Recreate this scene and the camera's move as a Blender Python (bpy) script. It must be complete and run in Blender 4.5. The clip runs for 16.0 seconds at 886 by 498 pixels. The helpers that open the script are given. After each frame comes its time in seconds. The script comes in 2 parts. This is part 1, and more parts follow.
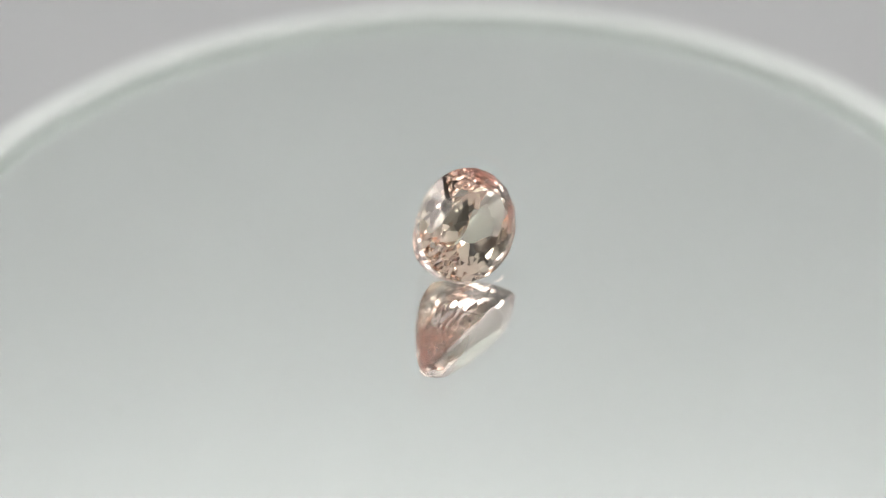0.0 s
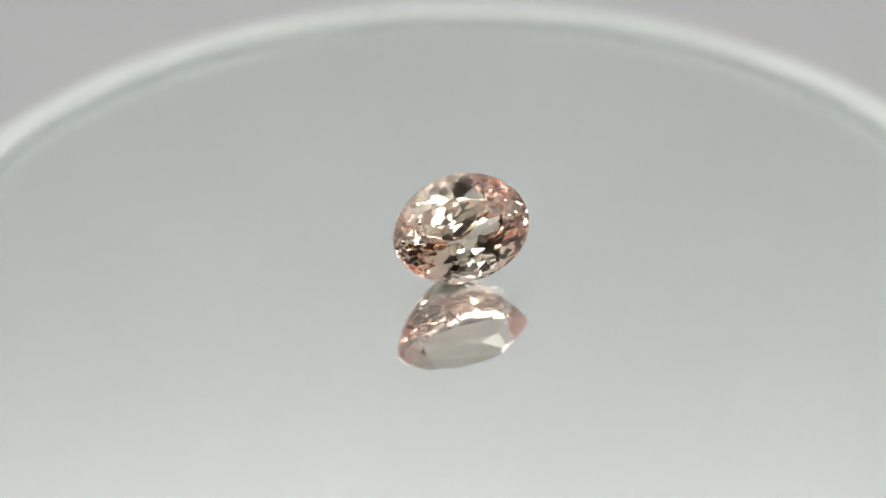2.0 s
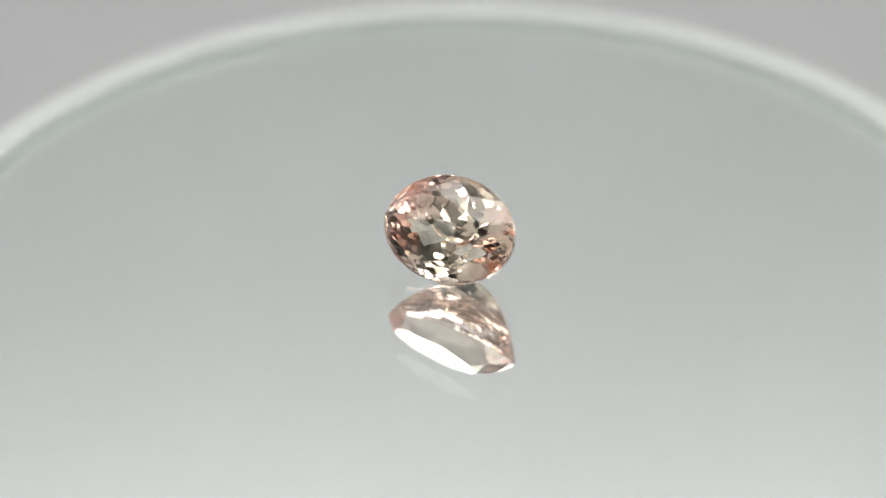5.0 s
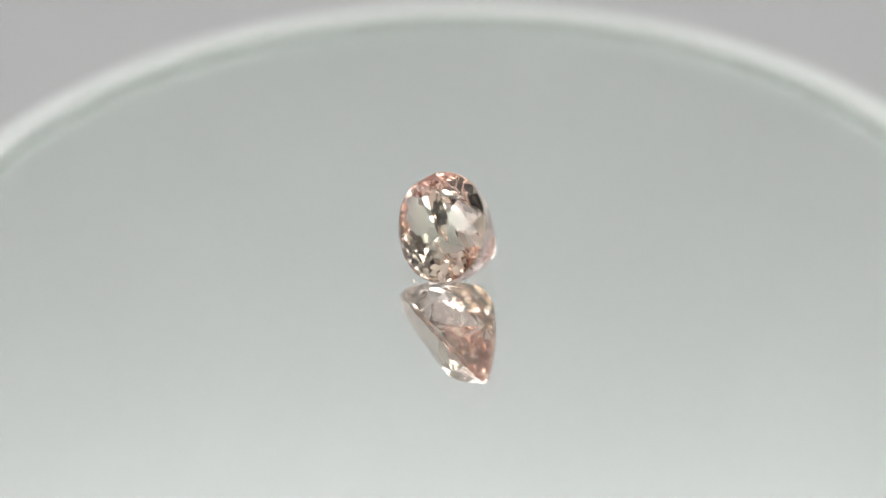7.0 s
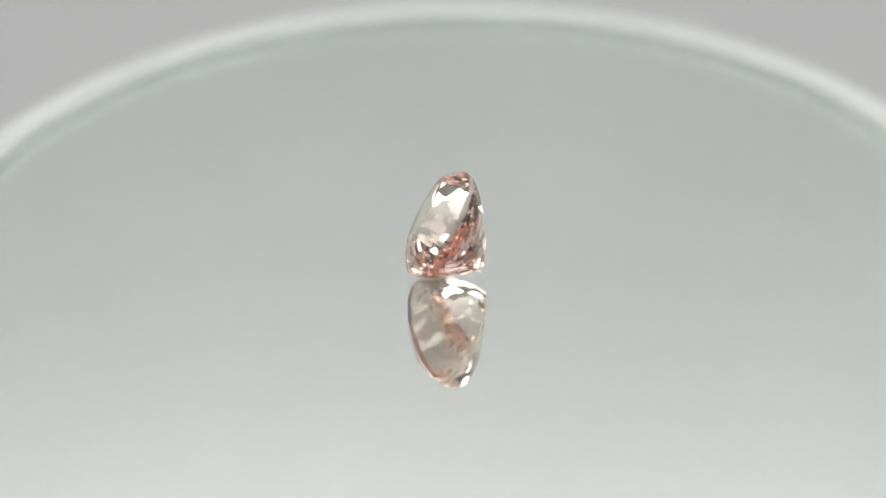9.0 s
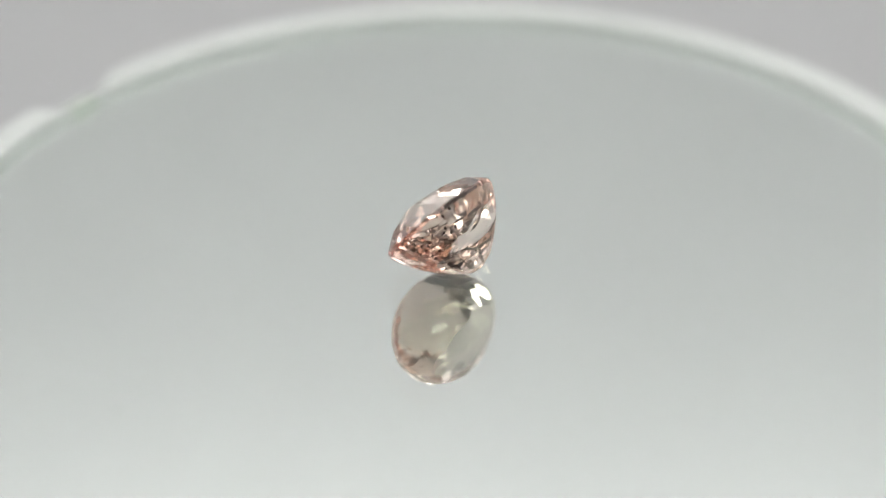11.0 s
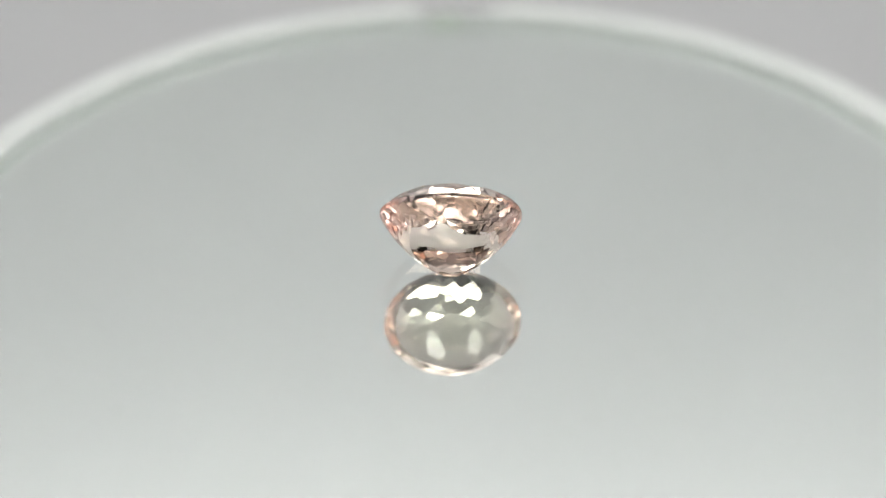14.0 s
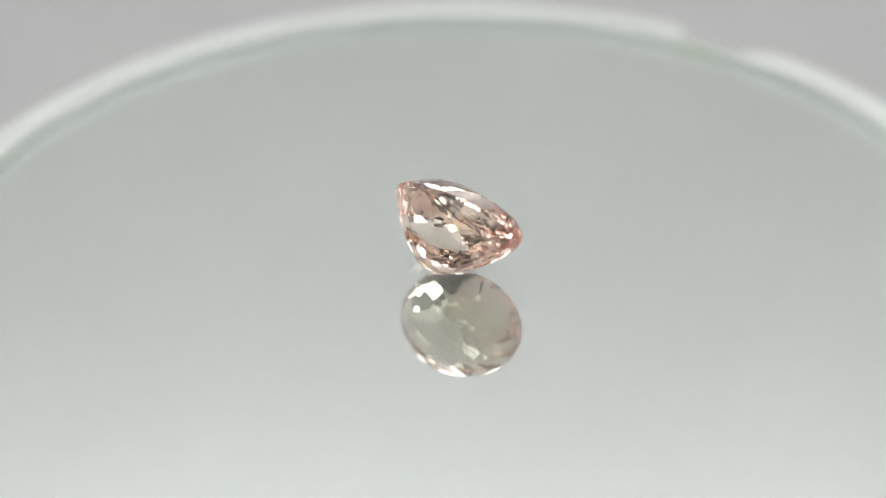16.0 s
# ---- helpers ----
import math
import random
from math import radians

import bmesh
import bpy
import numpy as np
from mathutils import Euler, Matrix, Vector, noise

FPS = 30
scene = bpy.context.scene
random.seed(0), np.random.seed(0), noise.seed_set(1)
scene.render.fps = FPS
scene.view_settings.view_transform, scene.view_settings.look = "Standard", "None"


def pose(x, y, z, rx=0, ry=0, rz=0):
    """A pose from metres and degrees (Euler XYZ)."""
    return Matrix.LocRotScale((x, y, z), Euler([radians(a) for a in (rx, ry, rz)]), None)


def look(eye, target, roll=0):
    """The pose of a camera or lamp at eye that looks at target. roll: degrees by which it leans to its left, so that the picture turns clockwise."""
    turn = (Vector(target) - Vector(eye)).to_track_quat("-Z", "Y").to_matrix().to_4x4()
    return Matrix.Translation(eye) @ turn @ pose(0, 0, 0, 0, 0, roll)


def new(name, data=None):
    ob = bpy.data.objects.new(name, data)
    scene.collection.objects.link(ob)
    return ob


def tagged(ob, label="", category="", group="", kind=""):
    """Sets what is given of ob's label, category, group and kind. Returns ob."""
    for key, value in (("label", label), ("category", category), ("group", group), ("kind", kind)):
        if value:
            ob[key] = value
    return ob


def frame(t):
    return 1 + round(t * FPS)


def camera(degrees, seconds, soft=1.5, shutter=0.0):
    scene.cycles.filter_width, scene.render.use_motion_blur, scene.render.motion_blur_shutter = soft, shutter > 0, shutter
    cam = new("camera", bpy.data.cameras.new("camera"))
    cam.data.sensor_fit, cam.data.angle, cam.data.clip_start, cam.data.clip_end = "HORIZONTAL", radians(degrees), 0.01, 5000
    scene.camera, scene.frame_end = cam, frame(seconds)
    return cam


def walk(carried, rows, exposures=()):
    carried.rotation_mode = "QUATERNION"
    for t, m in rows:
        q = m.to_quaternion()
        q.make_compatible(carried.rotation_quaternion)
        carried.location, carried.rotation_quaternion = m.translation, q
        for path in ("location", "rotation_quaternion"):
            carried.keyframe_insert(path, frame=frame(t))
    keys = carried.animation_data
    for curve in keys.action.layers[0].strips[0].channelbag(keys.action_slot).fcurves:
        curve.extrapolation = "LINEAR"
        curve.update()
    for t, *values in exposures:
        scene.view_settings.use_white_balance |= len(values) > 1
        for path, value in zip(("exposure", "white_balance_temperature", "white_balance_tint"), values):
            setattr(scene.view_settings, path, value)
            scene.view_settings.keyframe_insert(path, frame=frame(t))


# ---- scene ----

SECONDS = 16.0
RATE = 16.72            # turntable, degrees a second, clockwise from above
DISC = 0.036            # radius of the mirror plate, m
AXIS = Vector((0.0027 * DISC, 0.0009 * DISC, 0.0))     # the turntable's axis
TOP = 0.00100           # height of the glass the stone stands on

# ---- camera: stands still on a tripod ----
cam = camera(26, SECONDS, soft=1.2)
EYE = Vector((0.0, -0.09806, 0.06847))
WAY = Vector((-0.0050, 0.8285, -0.55997))
walk(cam, [(0.0, look(EYE, EYE + WAY, -1.065)), (SECONDS, look(EYE, EYE + WAY, -1.065))],
     exposures=[(0.0, 0.0), (3.5, -0.02), (7.0, 0.0), (9.0, 0.03), (12.5, 0.06), (SECONDS, 0.05)])
cam.data.dof.use_dof = True
cam.data.dof.focus_distance = 0.1176
cam.data.dof.aperture_fstop = 12.0

# ---- world and exposure: a dim room round a lit photo box ----
world = bpy.data.worlds.new("room_dusk")
scene.world = world
world.use_nodes = True
world.node_tree.nodes["Background"].inputs[0].default_value = (0.5, 0.52, 0.55, 1)
world.node_tree.nodes["Background"].inputs[1].default_value = 0.03
PANEL_POWER, FILL_POWER = 4.0, 6.4
# light keeps bouncing inside the stone
scene.cycles.max_bounces, scene.cycles.glossy_bounces, scene.cycles.transmission_bounces = 36, 30, 30


# ---- materials ----
def base_material(name):
    m = bpy.data.materials.new(name)
    m.use_nodes = True
    return m, m.node_tree.nodes, m.node_tree.links, m.node_tree.nodes["Principled BSDF"]


def rough_material(name, colour, rough=0.6, spread=0.06, size=60.0, bump=0.05, fine=900.0, spec=0.4):
    """Painted, moulded or paper surface: colour drifts at two scales, fine relief."""
    m, n, l, b = base_material(name)
    co = n.new("ShaderNodeTexCoord")
    big, small = n.new("ShaderNodeTexNoise"), n.new("ShaderNodeTexNoise")
    big.inputs["Scale"].default_value, small.inputs["Scale"].default_value = size, fine
    small.inputs["Detail"].default_value = 6
    mix = n.new("ShaderNodeMath")
    mix.operation = "ADD"
    ramp = n.new("ShaderNodeMapRange")
    ramp.inputs["From Min"].default_value, ramp.inputs["From Max"].default_value = 0.7, 1.3
    ramp.inputs["To Min"].default_value, ramp.inputs["To Max"].default_value = 1 - spread, 1 + spread
    tint = n.new("ShaderNodeVectorMath")
    tint.operation = "SCALE"
    tint.inputs[0].default_value = colour
    bm_ = n.new("ShaderNodeBump")
    bm_.inputs["Strength"].default_value, bm_.inputs["Distance"].default_value = bump, 0.0004
    for t in (big, small):
        l.new(co.outputs["Object"], t.inputs["Vector"])
    l.new(big.outputs["Fac"], mix.inputs[0])
    l.new(small.outputs["Fac"], mix.inputs[1])
    l.new(mix.outputs[0], ramp.inputs["Value"])
    l.new(ramp.outputs[0], tint.inputs["Scale"])
    l.new(tint.outputs[0], b.inputs["Base Color"])
    l.new(small.outputs["Fac"], bm_.inputs["Height"])
    l.new(bm_.outputs[0], b.inputs["Normal"])
    b.inputs["Roughness"].default_value = rough
    b.inputs["Specular IOR Level"].default_value = spec
    return m


def plate_glass_material():
    """Clear float glass with a thin uneven film of dust."""
    m, n, l, b = base_material("plate_glass")
    co, haze = n.new("ShaderNodeTexCoord"), n.new("ShaderNodeTexNoise")
    haze.inputs["Scale"].default_value, haze.inputs["Detail"].default_value = 120, 8
    l.new(co.outputs["Object"], haze.inputs["Vector"])
    clear, dust, mix = n.new("ShaderNodeBsdfGlass"), n.new("ShaderNodeBsdfDiffuse"), n.new("ShaderNodeMixShader")
    clear.inputs["Color"].default_value = (0.985, 0.997, 0.99, 1)
    clear.inputs["IOR"].default_value, clear.inputs["Roughness"].default_value = 1.5, 0.0
    dust.inputs["Color"].default_value = (0.75, 0.75, 0.72, 1)
    film = n.new("ShaderNodeMapRange")
    film.inputs["To Min"].default_value, film.inputs["To Max"].default_value = 0.015, 0.035
    l.new(haze.outputs["Fac"], film.inputs["Value"])
    l.new(film.outputs[0], mix.inputs[0])
    l.new(clear.outputs[0], mix.inputs[1])
    l.new(dust.outputs[0], mix.inputs[2])
    l.new(mix.outputs[0], n["Material Output"].inputs["Surface"])
    n.remove(b)
    return m


def silver_material():
    """Silvering behind the glass: sharp, faintly green."""
    m, n, l, b = base_material("silvering")
    co, drift, ramp = n.new("ShaderNodeTexCoord"), n.new("ShaderNodeTexNoise"), n.new("ShaderNodeValToRGB")
    drift.inputs["Scale"].default_value = 60
    ramp.color_ramp.elements[0].color = (0.875, 0.905, 0.895, 1)
    ramp.color_ramp.elements[1].color = (0.89, 0.92, 0.91, 1)
    l.new(co.outputs["Object"], drift.inputs["Vector"])
    l.new(drift.outputs["Fac"], ramp.inputs[0])
    gloss = n.new("ShaderNodeBsdfAnisotropic")
    gloss.inputs["Roughness"].default_value = 0.006
    l.new(ramp.outputs[0], gloss.inputs["Color"])
    l.new(gloss.outputs[0], n["Material Output"].inputs["Surface"])
    n.remove(b)
    return m


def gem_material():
    """Peach-pink sapphire: clear, strongly refracting, tint that differs by place."""
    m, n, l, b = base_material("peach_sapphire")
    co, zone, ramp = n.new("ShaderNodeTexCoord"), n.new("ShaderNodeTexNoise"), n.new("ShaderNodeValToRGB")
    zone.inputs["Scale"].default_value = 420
    # stands in for tint along the light's path: heart paler and yellower, rim pinker
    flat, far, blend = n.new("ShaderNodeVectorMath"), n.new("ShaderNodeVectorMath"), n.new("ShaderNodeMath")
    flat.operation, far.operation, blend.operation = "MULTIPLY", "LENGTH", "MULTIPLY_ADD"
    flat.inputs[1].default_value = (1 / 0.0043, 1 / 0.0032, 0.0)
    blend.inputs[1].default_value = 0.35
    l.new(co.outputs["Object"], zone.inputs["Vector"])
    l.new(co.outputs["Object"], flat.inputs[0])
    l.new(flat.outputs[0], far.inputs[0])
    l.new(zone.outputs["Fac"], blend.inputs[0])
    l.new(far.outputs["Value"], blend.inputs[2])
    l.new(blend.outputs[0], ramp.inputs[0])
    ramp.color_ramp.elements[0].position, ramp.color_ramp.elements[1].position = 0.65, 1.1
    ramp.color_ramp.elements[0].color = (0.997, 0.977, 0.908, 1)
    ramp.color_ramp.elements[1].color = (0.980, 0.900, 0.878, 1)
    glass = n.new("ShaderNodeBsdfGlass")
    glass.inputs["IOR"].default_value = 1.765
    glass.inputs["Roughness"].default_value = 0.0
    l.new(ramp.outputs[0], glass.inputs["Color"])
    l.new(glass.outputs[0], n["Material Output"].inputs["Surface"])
    n.remove(b)
    return m


def glow_material(name, colour, power):
    m, n, l, b = base_material(name)
    b.inputs["Base Color"].default_value = (0.8, 0.8, 0.8, 1)
    b.inputs["Emission Color"].default_value = (*colour, 1)
    b.inputs["Emission Strength"].default_value = power
    return m


WALL = rough_material("white_fabric_lining", (0.72, 0.72, 0.73), 0.8, 0.04, 14, 0.2, 700)
PAPER = rough_material("grey_paper", (0.485, 0.492, 0.500), 0.8, 0.03, 12, 0.1, 600)
RIM = rough_material("white_plastic", (0.67, 0.695, 0.68), 0.45, 0.05, 180, 0.1, 2500)
BODY = rough_material("moulded_white_plastic", (0.76, 0.76, 0.75), 0.4, 0.04, 60, 0.05, 1500)
GLASS_EDGE = rough_material("ground_glass_edge", (0.62, 0.68, 0.61), 0.35, 0.1, 300, 0.15, 3000)
PLATE_GLASS = plate_glass_material()
SILVER = silver_material()
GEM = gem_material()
DARK = rough_material("dark_mineral", (0.03, 0.025, 0.025), 0.4, 0.2, 3000, 0.1, 9000)
DUST = rough_material("pale_lint", (0.8, 0.82, 0.8), 0.9, 0.1, 3000, 0.1, 9000)
FRAME = rough_material("white_lamp_frame", (0.6, 0.6, 0.62), 0.4, 0.05, 40, 0.05, 900)
GLOW = glow_material("lamp_diffuser", (1.0, 0.985, 0.95), PANEL_POWER)
FILL_GLOW = glow_material("fill_diffuser", (1.0, 0.985, 0.95), FILL_POWER)
BLACK = rough_material("black_camera_plastic", (0.018, 0.017, 0.017), 0.5, 0.1, 80, 0.1, 1800, 0.3)
ROOM = rough_material("dim_room_paint", (0.06, 0.054, 0.052), 0.8, 0.1, 3, 0.1, 90)


# ---- mesh helpers ----
def finish(name, bm, material, smooth=False):
    bmesh.ops.recalc_face_normals(bm, faces=bm.faces)
    me = bpy.data.meshes.new(name)
    bm.to_mesh(me)
    bm.free()
    me.materials.append(material)
    for p in me.polygons:
        p.use_smooth = smooth
    return me


def part(name, bm, material, parent, label="", smooth=False):
    ob = new(name, finish(name, bm, material, smooth))
    ob.parent = parent
    return tagged(ob, label)


def slab(lo, hi, bevel=0.0):
    bm = bmesh.new()
    bmesh.ops.create_cube(bm, size=1)
    lo, hi = Vector(lo), Vector(hi)
    for v in bm.verts:
        v.co = Vector([lo[i] + (v.co[i] + 0.5) * (hi[i] - lo[i]) for i in range(3)])
    if bevel:
        bmesh.ops.bevel(bm, geom=bm.edges[:], offset=bevel, segments=2, affect="EDGES")
    return bm


def lathe(profile, steps=160):
    """Closed solid of revolution about z from (radius, height) pairs, top to bottom."""
    bm = bmesh.new()
    rings = []
    for r, z in profile:
        rings.append([bm.verts.new((r * math.cos(a), r * math.sin(a), z)) for a in [2 * math.pi * i / steps for i in range(steps)]])
    for a, b in zip(rings, rings[1:]):
        for i in range(steps):
            bm.faces.new((a[i], a[(i + 1) % steps], b[(i + 1) % steps], b[i]))
    bm.faces.new(rings[0])
    bm.faces.new(rings[-1])
    return bm


def structure(name, bm, material, label, category):
    return tagged(new(name, finish(name, bm, material)), label, category, kind="structure")


# ---- photo box and the dim room round it ----
TABLE_Z = -0.034
BOX_X, BACK_Y, FRONT_Y, TOP_Z = 0.19, 0.20, -0.25, 0.29
SIDE_FROM = -0.11        # the sides stop short of the front
structure("floor", slab((-BOX_X, FRONT_Y, TABLE_Z - 0.004), (BOX_X, BACK_Y, TABLE_Z)), PAPER, "smooth grey paper floor under the turntable", "floor")
structure("wall_back", slab((-BOX_X - 0.004, BACK_Y, TABLE_Z - 0.004), (BOX_X + 0.004, BACK_Y + 0.004, TOP_Z)), WALL, "pale grey-white backdrop of the photo box", "wall")
structure("wall_left", slab((-BOX_X - 0.004, SIDE_FROM, TABLE_Z - 0.004), (-BOX_X, BACK_Y, TOP_Z)), WALL, "pale fabric side wall of the photo box", "wall")
structure("wall_right", slab((BOX_X, SIDE_FROM, TABLE_Z - 0.004), (BOX_X + 0.004, BACK_Y, TOP_Z)), WALL, "pale fabric side wall of the photo box", "wall")
structure("ceiling", slab((-BOX_X - 0.004, FRONT_Y, TOP_Z), (BOX_X + 0.004, BACK_Y + 0.004, TOP_Z + 0.004)), WALL, "pale fabric top of the photo box", "ceiling")
# added out of view: its lower edge sets how much brightness the stone catches
structure("front_bounce", slab((-BOX_X, FRONT_Y - 0.004, 0.183), (BOX_X, FRONT_Y, TOP_Z)), WALL, "unseen pale panel added over the open front to brighten the stone", "wall")
structure("ground", slab((-2, -2, TABLE_Z - 0.06), (2, 2, TABLE_Z - 0.03)), ROOM, "dim tabletop under the photo box", "tabletop")
structure("wall_room", slab((-2, -1.6, TABLE_Z - 0.03), (2, -1.57, 2)), ROOM, "dim plain wall of the room", "wall")


def ceiling_light(x, y, wx, wy, glow):
    lamp = new("ceiling_light")
    lamp.location = (x, y, TOP_Z - 0.012)
    f = bmesh.new()
    for lo, hi in (((-wx - 0.006, -wy - 0.006, 0), (-wx, wy + 0.006, 0.012)), ((wx, -wy - 0.006, 0), (wx + 0.006, wy + 0.006, 0.012)),
                   ((-wx, -wy - 0.006, 0), (wx, -wy, 0.012)), ((-wx, wy, 0), (wx, wy + 0.006, 0.012))):
        g = slab(lo, hi)
        me = bpy.data.meshes.new("side")
        g.to_mesh(me)
        g.free()
        f.from_mesh(me)
        bpy.data.meshes.remove(me)
    part("frame", f, FRAME, lamp)
    part("diffuser", slab((-wx, -wy, 0.004), (wx, wy, 0.008)), glow, lamp, "glowing white diffuser")
    return tagged(lamp, "flat white panel glowing under the box top, out of view", "lamp", "lamps of the photo box")


ceiling_light(0, 0.006, 0.155, 0.044, GLOW)
# unseen fill strip, added to brighten the upper back wall
ceiling_light(0, 0.158, 0.155, 0.022, FILL_GLOW)
# unseen fill strip, added to brighten the stone from the front
ceiling_light(0, -0.213, 0.155, 0.017, FILL_GLOW)


# ---- the camera that films, black, seen only in the stone and the glass ----
def filming_camera():
    thing = new("camera_on_stand")
    back = -WAY.normalized()
    turn = back.to_track_quat("Z", "Y").to_matrix().to_4x4()
    at = Matrix.Translation(EYE) @ turn

    def placed(bm):
        bmesh.ops.transform(bm, matrix=at, verts=bm.verts)
        return bm

    part("lens_barrel", placed(lathe([(0.027, 0.004), (0.030, 0.005), (0.031, 0.008), (0.031, 0.05), (0.033, 0.052), (0.033, 0.09), (0.030, 0.092)], 64)), BLACK, thing, "black lens barrel")
    part("body", placed(slab((-0.045, -0.03, 0.0925), (0.045, 0.03, 0.125), 0.006)), BLACK, thing, "black camera body")
    foot = EYE + back * 0.07
    part("post", slab((foot.x - 0.008, foot.y - 0.008, TABLE_Z), (foot.x + 0.008, foot.y + 0.008, foot.z - 0.027), 0.001), BLACK, thing, "black stand post")
    return tagged(thing, "black camera on a short stand before the turntable", "camera")


filming_camera()


# ---- turntable ----
def turntable_base():
    base = new("turntable_base")
    base.location = (AXIS.x, AXIS.y, TABLE_Z)
    part("housing", lathe([(0.029, 0.028), (0.0315, 0.027), (0.0335, 0.024), (0.0345, 0.004), (0.0335, 0.002), (0.031, 0.002)]), BODY, base, smooth=False)
    part("spindle", lathe([(0.006, 0.0305), (0.006, 0.0275)], 40), BODY, base)
    for k in range(3):
        a = 2 * math.pi * k / 3
        g = lathe([(0.004, 0.0025), (0.0045, 0.0005), (0.004, 0.0)], 24)
        bmesh.ops.translate(g, verts=g.verts, vec=(0.024 * math.cos(a), 0.024 * math.sin(a), 0))
        part("foot", g, DARK, base, "black rubber foot")
    return tagged(base, "white plastic turntable motor base on grey paper", "turntable")


GAP_FROM, GAP_TO = 97.2, 100.6        # degrees at 13.5 s
GAP_TURN = RATE * (13.5 - 3.5)


def rim_mesh(a0, a1):
    """Low lip from angle a0 to a1 (degrees), sloping down to nothing at both ends."""
    bm = bmesh.new()
    steps, rows = 220, []
    r0, r1 = DISC - 0.0021, DISC + 0.0005
    start, end = 3.0, 7.0            # degrees over which each end fades out
    for i in range(steps + 1):
        d = a0 + (a1 - a0) * (0.5 - 0.5 * math.cos(math.pi * i / steps))
        k = min(1.0, (d - a0) / start, (a1 - d) / end)
        k = max(0.0, k)
        k = k * k * (3 - 2 * k)
        h = TOP - 0.00065 + 0.00035 * k
        c, s = math.cos(radians(d)), math.sin(radians(d))
        w = r0 + (r1 - r0) * (0.30 + 0.70 * k)
        prof = ((r0, -0.0018), (r0, h - 0.0001), (r0 + 0.0002, h), (w - 0.0002, h), (w, h - 0.0001), (w, -0.0018))
        rows.append([bm.verts.new((r * c, r * s, z)) for r, z in prof])
    for p, q in zip(rows, rows[1:]):
        for j in range(6):
            bm.faces.new((p[j], p[(j + 1) % 6], q[(j + 1) % 6], q[j]))
    bm.faces.new(rows[0])
    bm.faces.new(rows[-1])
    return bm


GLASS = 0.0022          # thickness of the mirror's glass


def mirror_plate():
    plate = new("mirror_plate")
    r = DISC - 0.0019
    low = TOP - GLASS
    glass = part("mirror", lathe([(r - 0.0001, TOP), (r, TOP - 0.0001), (r, low + 0.0001), (r - 0.0001, low)], 200), PLATE_GLASS, plate, "round clear glass plate, faintly green")
    glass.visible_shadow = False
    part("silvering", lathe([(r - 0.0003, low + 0.0001), (r - 0.0003, low + 0.00005)], 200), SILVER, plate, "bright silvering behind the glass")
    part("carrier", lathe([(DISC + 0.0003, -0.0019), (DISC + 0.0006, -0.0022), (DISC + 0.0006, -0.0034), (DISC - 0.001, -0.0036)], 200), BODY, plate, "white plastic carrier disc")
    part("rim", rim_mesh(GAP_TO + GAP_TURN, GAP_FROM + GAP_TURN + 360), RIM, plate, "white plastic rim round the glass with a short gap")
    part("glass_edge", rim_gap(), GLASS_EDGE, plate, "greenish glass edge bared in the gap")
    return tagged(plate, "round mirror plate with white rim on the turntable", "mirror")


def rim_gap():
    bm = bmesh.new()
    rows = []
    for i in range(25):
        d = radians(GAP_FROM + GAP_TURN - 0.2 + (GAP_TO - GAP_FROM + 0.4) * i / 24)
        rows.append([bm.verts.new((q * math.cos(d), q * math.sin(d), z)) for q, z in ((DISC - 0.00212, -0.0019), (DISC - 0.00212, TOP - 0.0006), (DISC - 0.0009, TOP - 0.0006), (DISC - 0.0009, -0.0019))])
    for p, q in zip(rows, rows[1:]):
        for j in range(4):
            bm.faces.new((p[j], p[(j + 1) % 4], q[(j + 1) % 4], q[j]))
    bm.faces.new(rows[0])
    bm.faces.new(rows[-1])
    return bm


base = turntable_base()
plate = mirror_plate()


# ---- gemstone: an oval mixed cut, ground plane by plane ----
GA, GB, ROUND = 0.1214 * DISC, 0.0914 * DISC, 1.96       # half axes, and how full the oval is
LOP_X, LOP_Y = 0.0175, -0.0177                            # the oval is a little lopsided
CROWN, CROWN_X, CROWN_Y = 0.0312 * DISC, 0.0664 * GA, 0.0468 * GB     # height of the table, and its tilt
TABLE_RX, TABLE_RY, TABLE_X, TABLE_Y = 0.676, 0.565, -0.145, -0.020   # table, off centre, in shares of the half axes
DEPTH = 0.1024 * DISC
KEEL_X, KEEL_Y = -0.0004 * DISC, -0.0034 * DISC
GIRDLE = 0.004 * DISC
# how the pavilion draws in with depth (powers 1, 2, 7), and by how much more on its far side
SIDE_X, SIDE_Y = (0.382, 0.365, 0.086), (0.440, 0.498, 0.046)
LEAN_X, LEAN_Y = (0.047, -0.075, 0.018), (0.141, 0.007, -0.030)


def grind(bm, point, normal):
    geom = bm.verts[:] + bm.edges[:] + bm.faces[:]
    cut = bmesh.ops.bisect_plane(bm, geom=geom, dist=1e-8, plane_co=point, plane_no=normal, clear_outer=True)
    edges = [e for e in cut["geom_cut"] if isinstance(e, bmesh.types.BMEdge)]
    if len(edges) > 2:
        bmesh.ops.contextual_create(bm, geom=edges)


def oval(phi, f=0.0):
    """The oval's outline at that way round, in shares of the half axes; its lopsidedness fades with depth f."""
    c, s = [math.copysign(abs(q) ** (2 / ROUND), q) for q in (math.cos(phi), math.sin(phi))]
    return c * (1 + LOP_Y * s * (1 - f)), s * (1 + LOP_X * c * (1 - f))


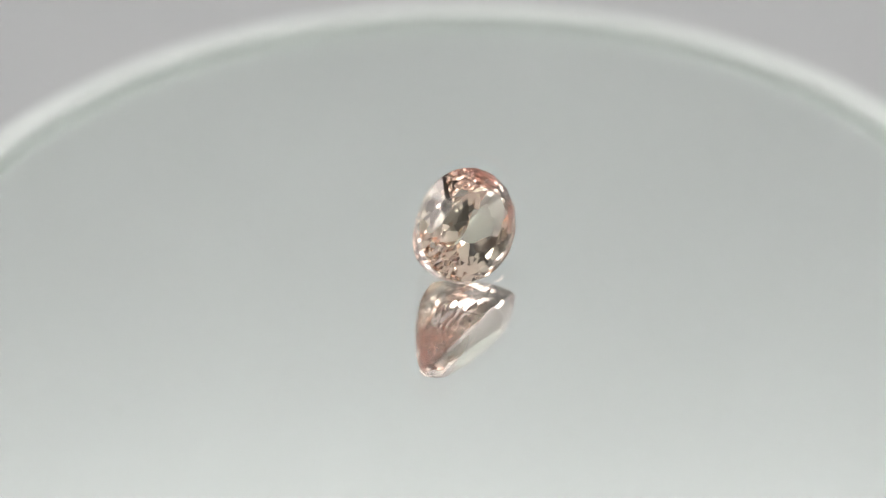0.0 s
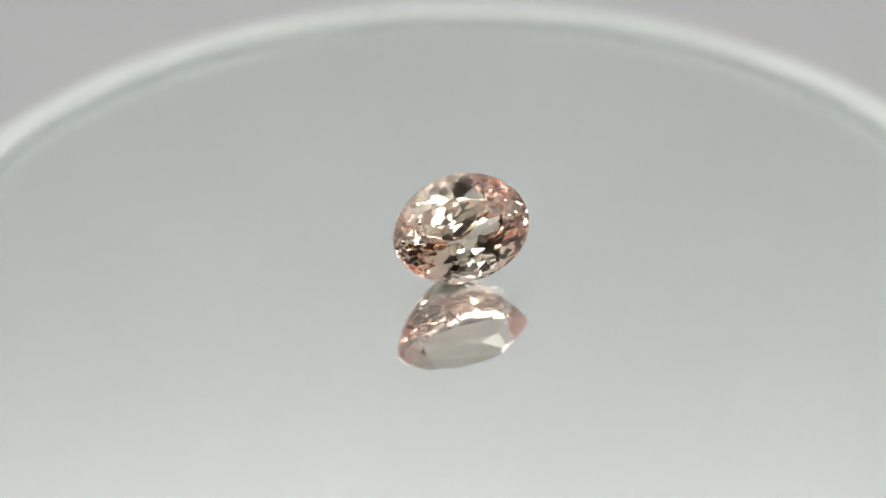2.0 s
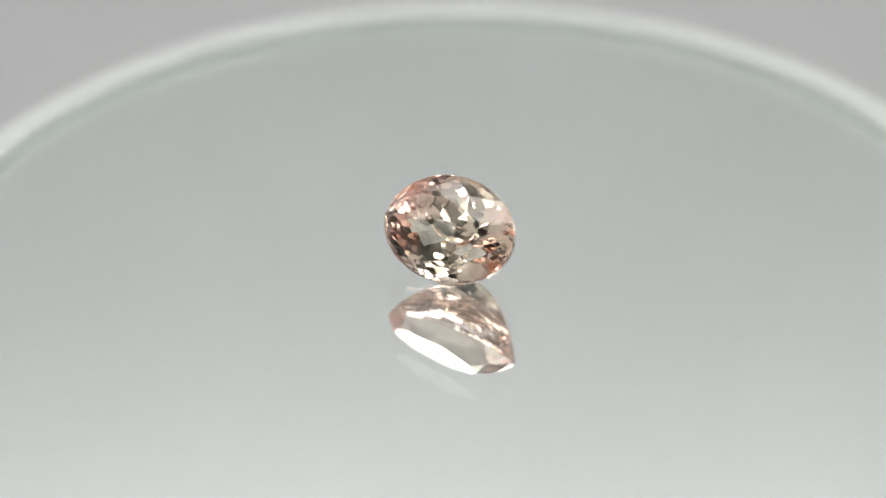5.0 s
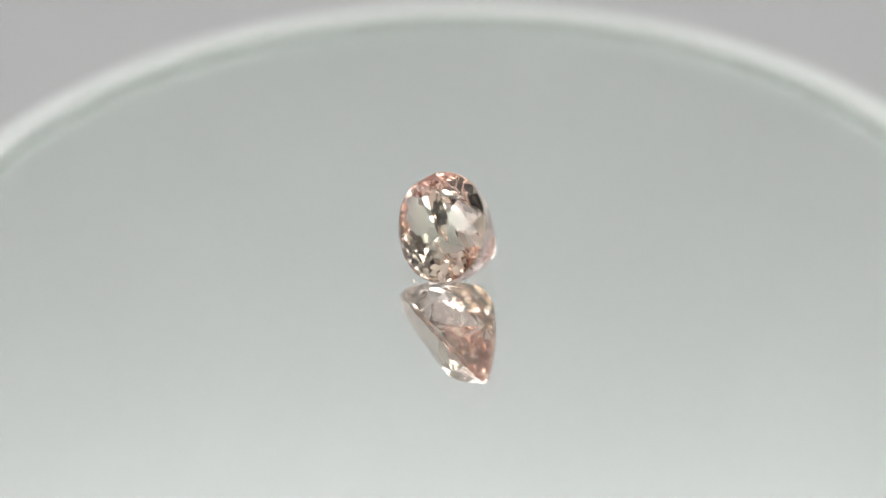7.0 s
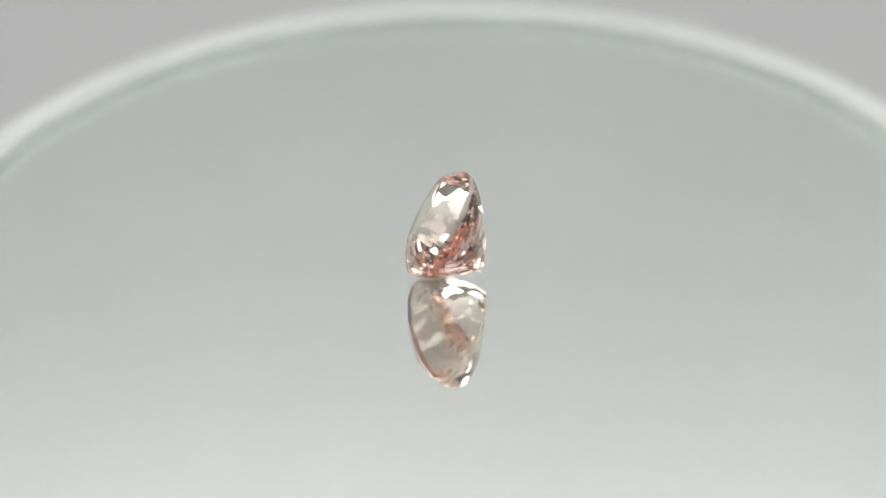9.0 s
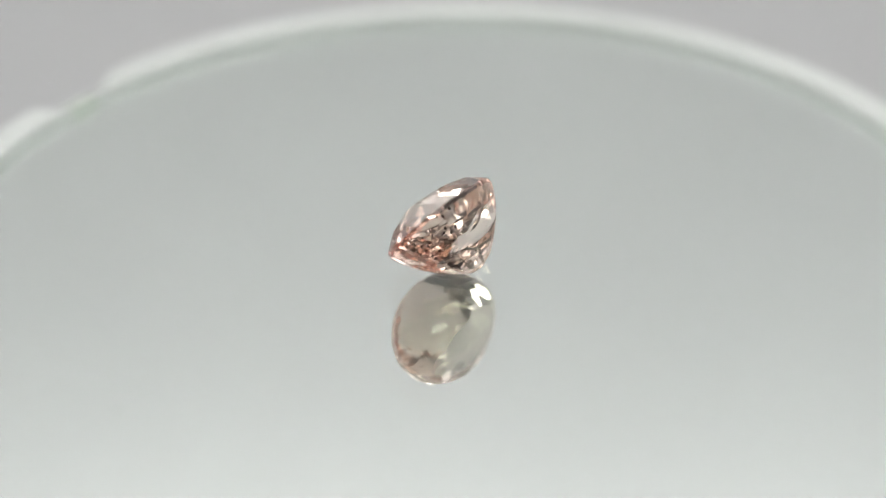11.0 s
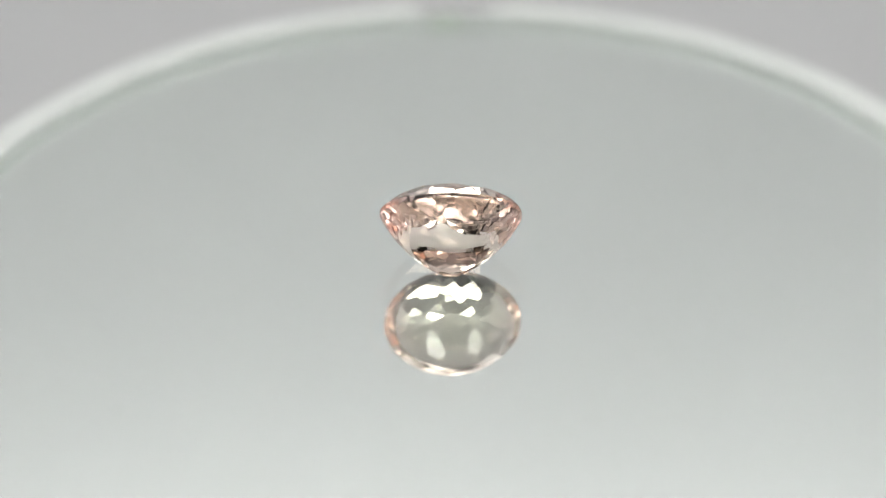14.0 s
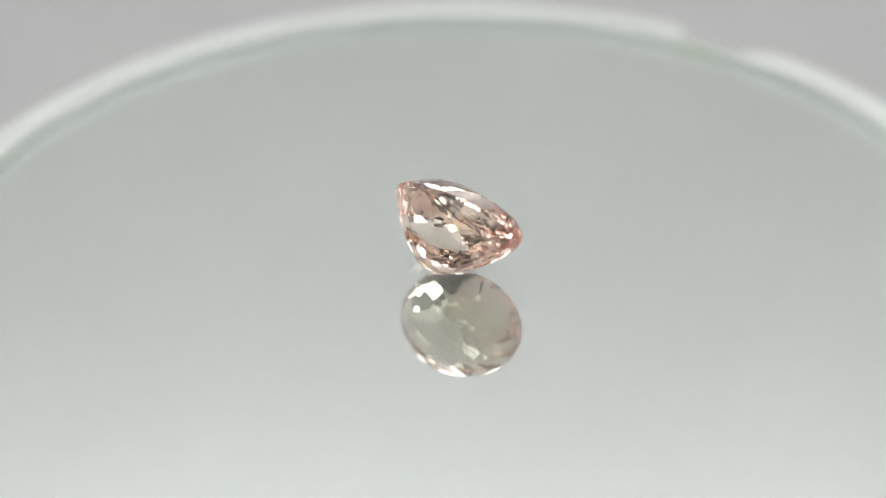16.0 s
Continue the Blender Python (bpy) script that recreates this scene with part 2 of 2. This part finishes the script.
def pavilion_point(phi, f):
    x, y = oval(phi, f)
    steps = (f, f ** 2, f ** 7)
    kx = 1 - sum((a + b * x) * p for a, b, p in zip(SIDE_X, LEAN_X, steps))
    ky = 1 - sum((a + b * y) * p for a, b, p in zip(SIDE_Y, LEAN_Y, steps))
    return Vector((GA * kx * x + KEEL_X * f, GB * ky * y + KEEL_Y * f, -DEPTH * f - GIRDLE))


def girdle_point(phi, z=0.0):
    x, y = oval(phi)
    return Vector((GA * x, GB * y, z))


def table_point(phi):
    c, s = math.cos(phi), math.sin(phi)
    return Vector((GA * (TABLE_RX * c + TABLE_X), GB * (TABLE_RY * s + TABLE_Y), CROWN + CROWN_X * c + CROWN_Y * s))


def crown_plane(phi, kind, vary):
    """A crown facet at that way round the oval: through the girdle (main, upper) or the table's edge (star)."""
    low, high = girdle_point(phi, GIRDLE), table_point(phi)
    n = (girdle_point(phi + 0.02) - girdle_point(phi - 0.02)).cross(high - low).normalized()
    at, k = {"main": (low + Vector((0, 0, 0.5 * GIRDLE)), 1.0), "upper": (low * 0.995, 1.3), "star": (high, 0.62)}[kind]
    k *= vary
    return at, Vector((n.x * k, n.y * k, n.z)).normalized()


TABLE_UP = (table_point(1.5) - table_point(0)).cross(table_point(3.0) - table_point(0)).normalized()


def gem_body():
    rng = random.Random(7)
    bm = bmesh.new()
    bmesh.ops.create_cube(bm, size=0.02)
    grind(bm, table_point(0), TABLE_UP)
    for kind, count, shift, wobble in (("main", 8, 0.0, 0.03), ("upper", 16, 0.5, 0.03), ("star", 8, 0.5, 0.04)):
        for k in range(count):
            grind(bm, *crown_plane((k + shift + rng.uniform(-0.03, 0.03)) * 2 * math.pi / count, kind, rng.uniform(1 - wobble, 1 + wobble)))
    for k in range(48):
        phi = (k + 0.5) * 2 * math.pi / 48
        grind(bm, girdle_point(phi), (girdle_point(phi + 0.02) - girdle_point(phi - 0.02)).cross(Vector((0, 0, 1))).normalized())
    for row, (f, count) in enumerate(((0.04, 28), (0.14, 30), (0.27, 30), (0.40, 28), (0.53, 26), (0.66, 24), (0.78, 20), (0.89, 16))):
        for k in range(count):
            phi = (k + 0.5 * (row % 2) + rng.uniform(-0.08, 0.08)) * 2 * math.pi / count
            ff = f * rng.uniform(0.99, 1.01)
            p = pavilion_point(phi, ff)
            n = (pavilion_point(phi + 0.01, ff) - pavilion_point(phi - 0.01, ff)).cross(pavilion_point(phi, ff + 0.004) - pavilion_point(phi, ff - 0.004))
            n.normalize()
            # neighbours lean apart in pairs, as the halves of a brilliant cut do
            n = Matrix.Rotation((0.05 if k % 2 else -0.05) + rng.uniform(-0.05, 0.05), 3, "Z") @ n
            n.z += rng.uniform(-0.022, 0.022)
            n.normalize()
            if n.dot(p - Vector((KEEL_X * ff, KEEL_Y * ff, -0.3 * DEPTH))) < 0:
                n.negate()
            grind(bm, p, n)
    grind(bm, pavilion_point(0, 0.99), Vector((0.03, 0.05, -1)).normalized())
    bmesh.ops.remove_doubles(bm, verts=bm.verts, dist=2e-6)
    bmesh.ops.recalc_face_normals(bm, faces=bm.faces)
    return bm


def gemstone():
    """One crystal whose skin is split at the edges of table, crown, girdle and pavilion."""
    body = gem_body()
    stone = new("gemstone")

    def zone(face):
        n, c = face.normal, face.calc_center_median()
        if n.dot(TABLE_UP) > 0.9999:
            return "table"
        if abs(n.z) < 0.05 and abs(c.z) < GIRDLE * 1.5:
            return "girdle"
        return "crown" if n.z > 0 else "pavilion"

    kinds = {f.index: zone(f) for f in body.faces}
    for name in ("table", "crown", "girdle", "pavilion"):
        piece = body.copy()
        piece.faces.ensure_lookup_table()
        bmesh.ops.delete(piece, geom=[f for f in piece.faces if kinds[f.index] != name], context="FACES")
        me = bpy.data.meshes.new(name)
        piece.to_mesh(me)
        piece.free()
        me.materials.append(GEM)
        ob = new(name, me)
        ob.parent = stone
    low = min((TURN @ v.co).z for v in body.verts)
    body.free()
    return tagged(stone, "clear peach-pink oval faceted gemstone leaning on a mirror", "gemstone"), low


TURN = pose(0, 0, 0, 0, 0, -2.74) @ pose(0, 0, 0, 0, -2.87, 0) @ pose(0, 0, 0, 53.81, 0, 0)
gem, LOW = gemstone()
GEM_REST = Matrix.Translation((0.0027 * DISC, -0.0239 * DISC, TOP - LOW)) @ TURN


def rod(a, b, bend, thick, steps=10, sides=6):
    """A thin bent needle from a to b."""
    bm = bmesh.new()
    rings = []
    along = (b - a).normalized()
    side = along.orthogonal().normalized()
    up = along.cross(side)
    for i in range(steps + 1):
        t = i / steps
        c = a.lerp(b, t) + bend * math.sin(math.pi * t)
        r = thick * (0.35 + 0.65 * math.sin(math.pi * min(max(t, 0.08), 0.92)))
        rings.append([bm.verts.new(c + (side * math.cos(q) + up * math.sin(q)) * r) for q in [2 * math.pi * k / sides for k in range(sides)]])
    for p, q in zip(rings, rings[1:]):
        for k in range(sides):
            bm.faces.new((p[k], p[(k + 1) % sides], q[(k + 1) % sides], q[k]))
    bm.faces.new(rings[0])
    bm.faces.new(rings[-1])
    return bm


def grain(centre, size, seed):
    bm = bmesh.new()
    bmesh.ops.create_icosphere(bm, subdivisions=1, radius=size)
    rng = random.Random(seed)
    for v in bm.verts:
        v.co = Vector([x * rng.uniform(0.6, 1.2) for x in v.co]) + centre
    return bm


INTO = GEM_REST.inverted()
HEART = Vector((0, 0, -0.25 * DEPTH))


def within(x, y, z):
    return (INTO @ (Vector((x, y, z)) * DISC)).lerp(HEART, 0.08)


part("needle_inclusion", rod(within(-0.034, -0.032, 0.0453), within(-0.023, -0.072, 0.0423), Vector((0.00006, 0.00004, 0.00008)), 0.00006), DARK, gem, "dark mineral needle inside the stone", smooth=True)
part("crystal_inclusion", grain(within(-0.0475, -0.0593, 0.0444), 0.00014, 3), DARK, gem, "dark speck of mineral inside the stone")

# lint and dust on the mirror: seconds, x, y on the disc then, size
SPECKS = [(7.0, -0.01922, 0.00339, 0.00012), (14.5, -0.01977, -0.00425, 0.0001), (16.0, 0.01863, 0.00678, 0.0001), (12.0, 0.0056, -0.00213, 8e-05), (0.0, -0.00853, -0.002, 7e-05)]
for k, (t, x, y, size) in enumerate(SPECKS):
    at = pose(0, 0, 0, 0, 0, RATE * (t - 3.5)) @ Vector((x, y, TOP + 0.00003))
    g = grain(Vector((0, 0, 0)), size * 0.6, 20 + k)
    for v in g.verts:
        v.co = Vector((v.co.x * 1.3, v.co.y, v.co.z * 0.5)) + at
    part("dust_speck", g, DARK if k == 1 else DUST, plate)


# ---- what moves ----
def motions():
    times = [0.5 * i for i in range(int(SECONDS * 2) + 1)]
    spin = lambda t: pose(AXIS.x, AXIS.y, 0, 0, 0, -RATE * (t - 3.5))
    walk(plate, [(t, spin(t)) for t in times])
    walk(gem, [(t, spin(t) @ GEM_REST) for t in times])


motions()
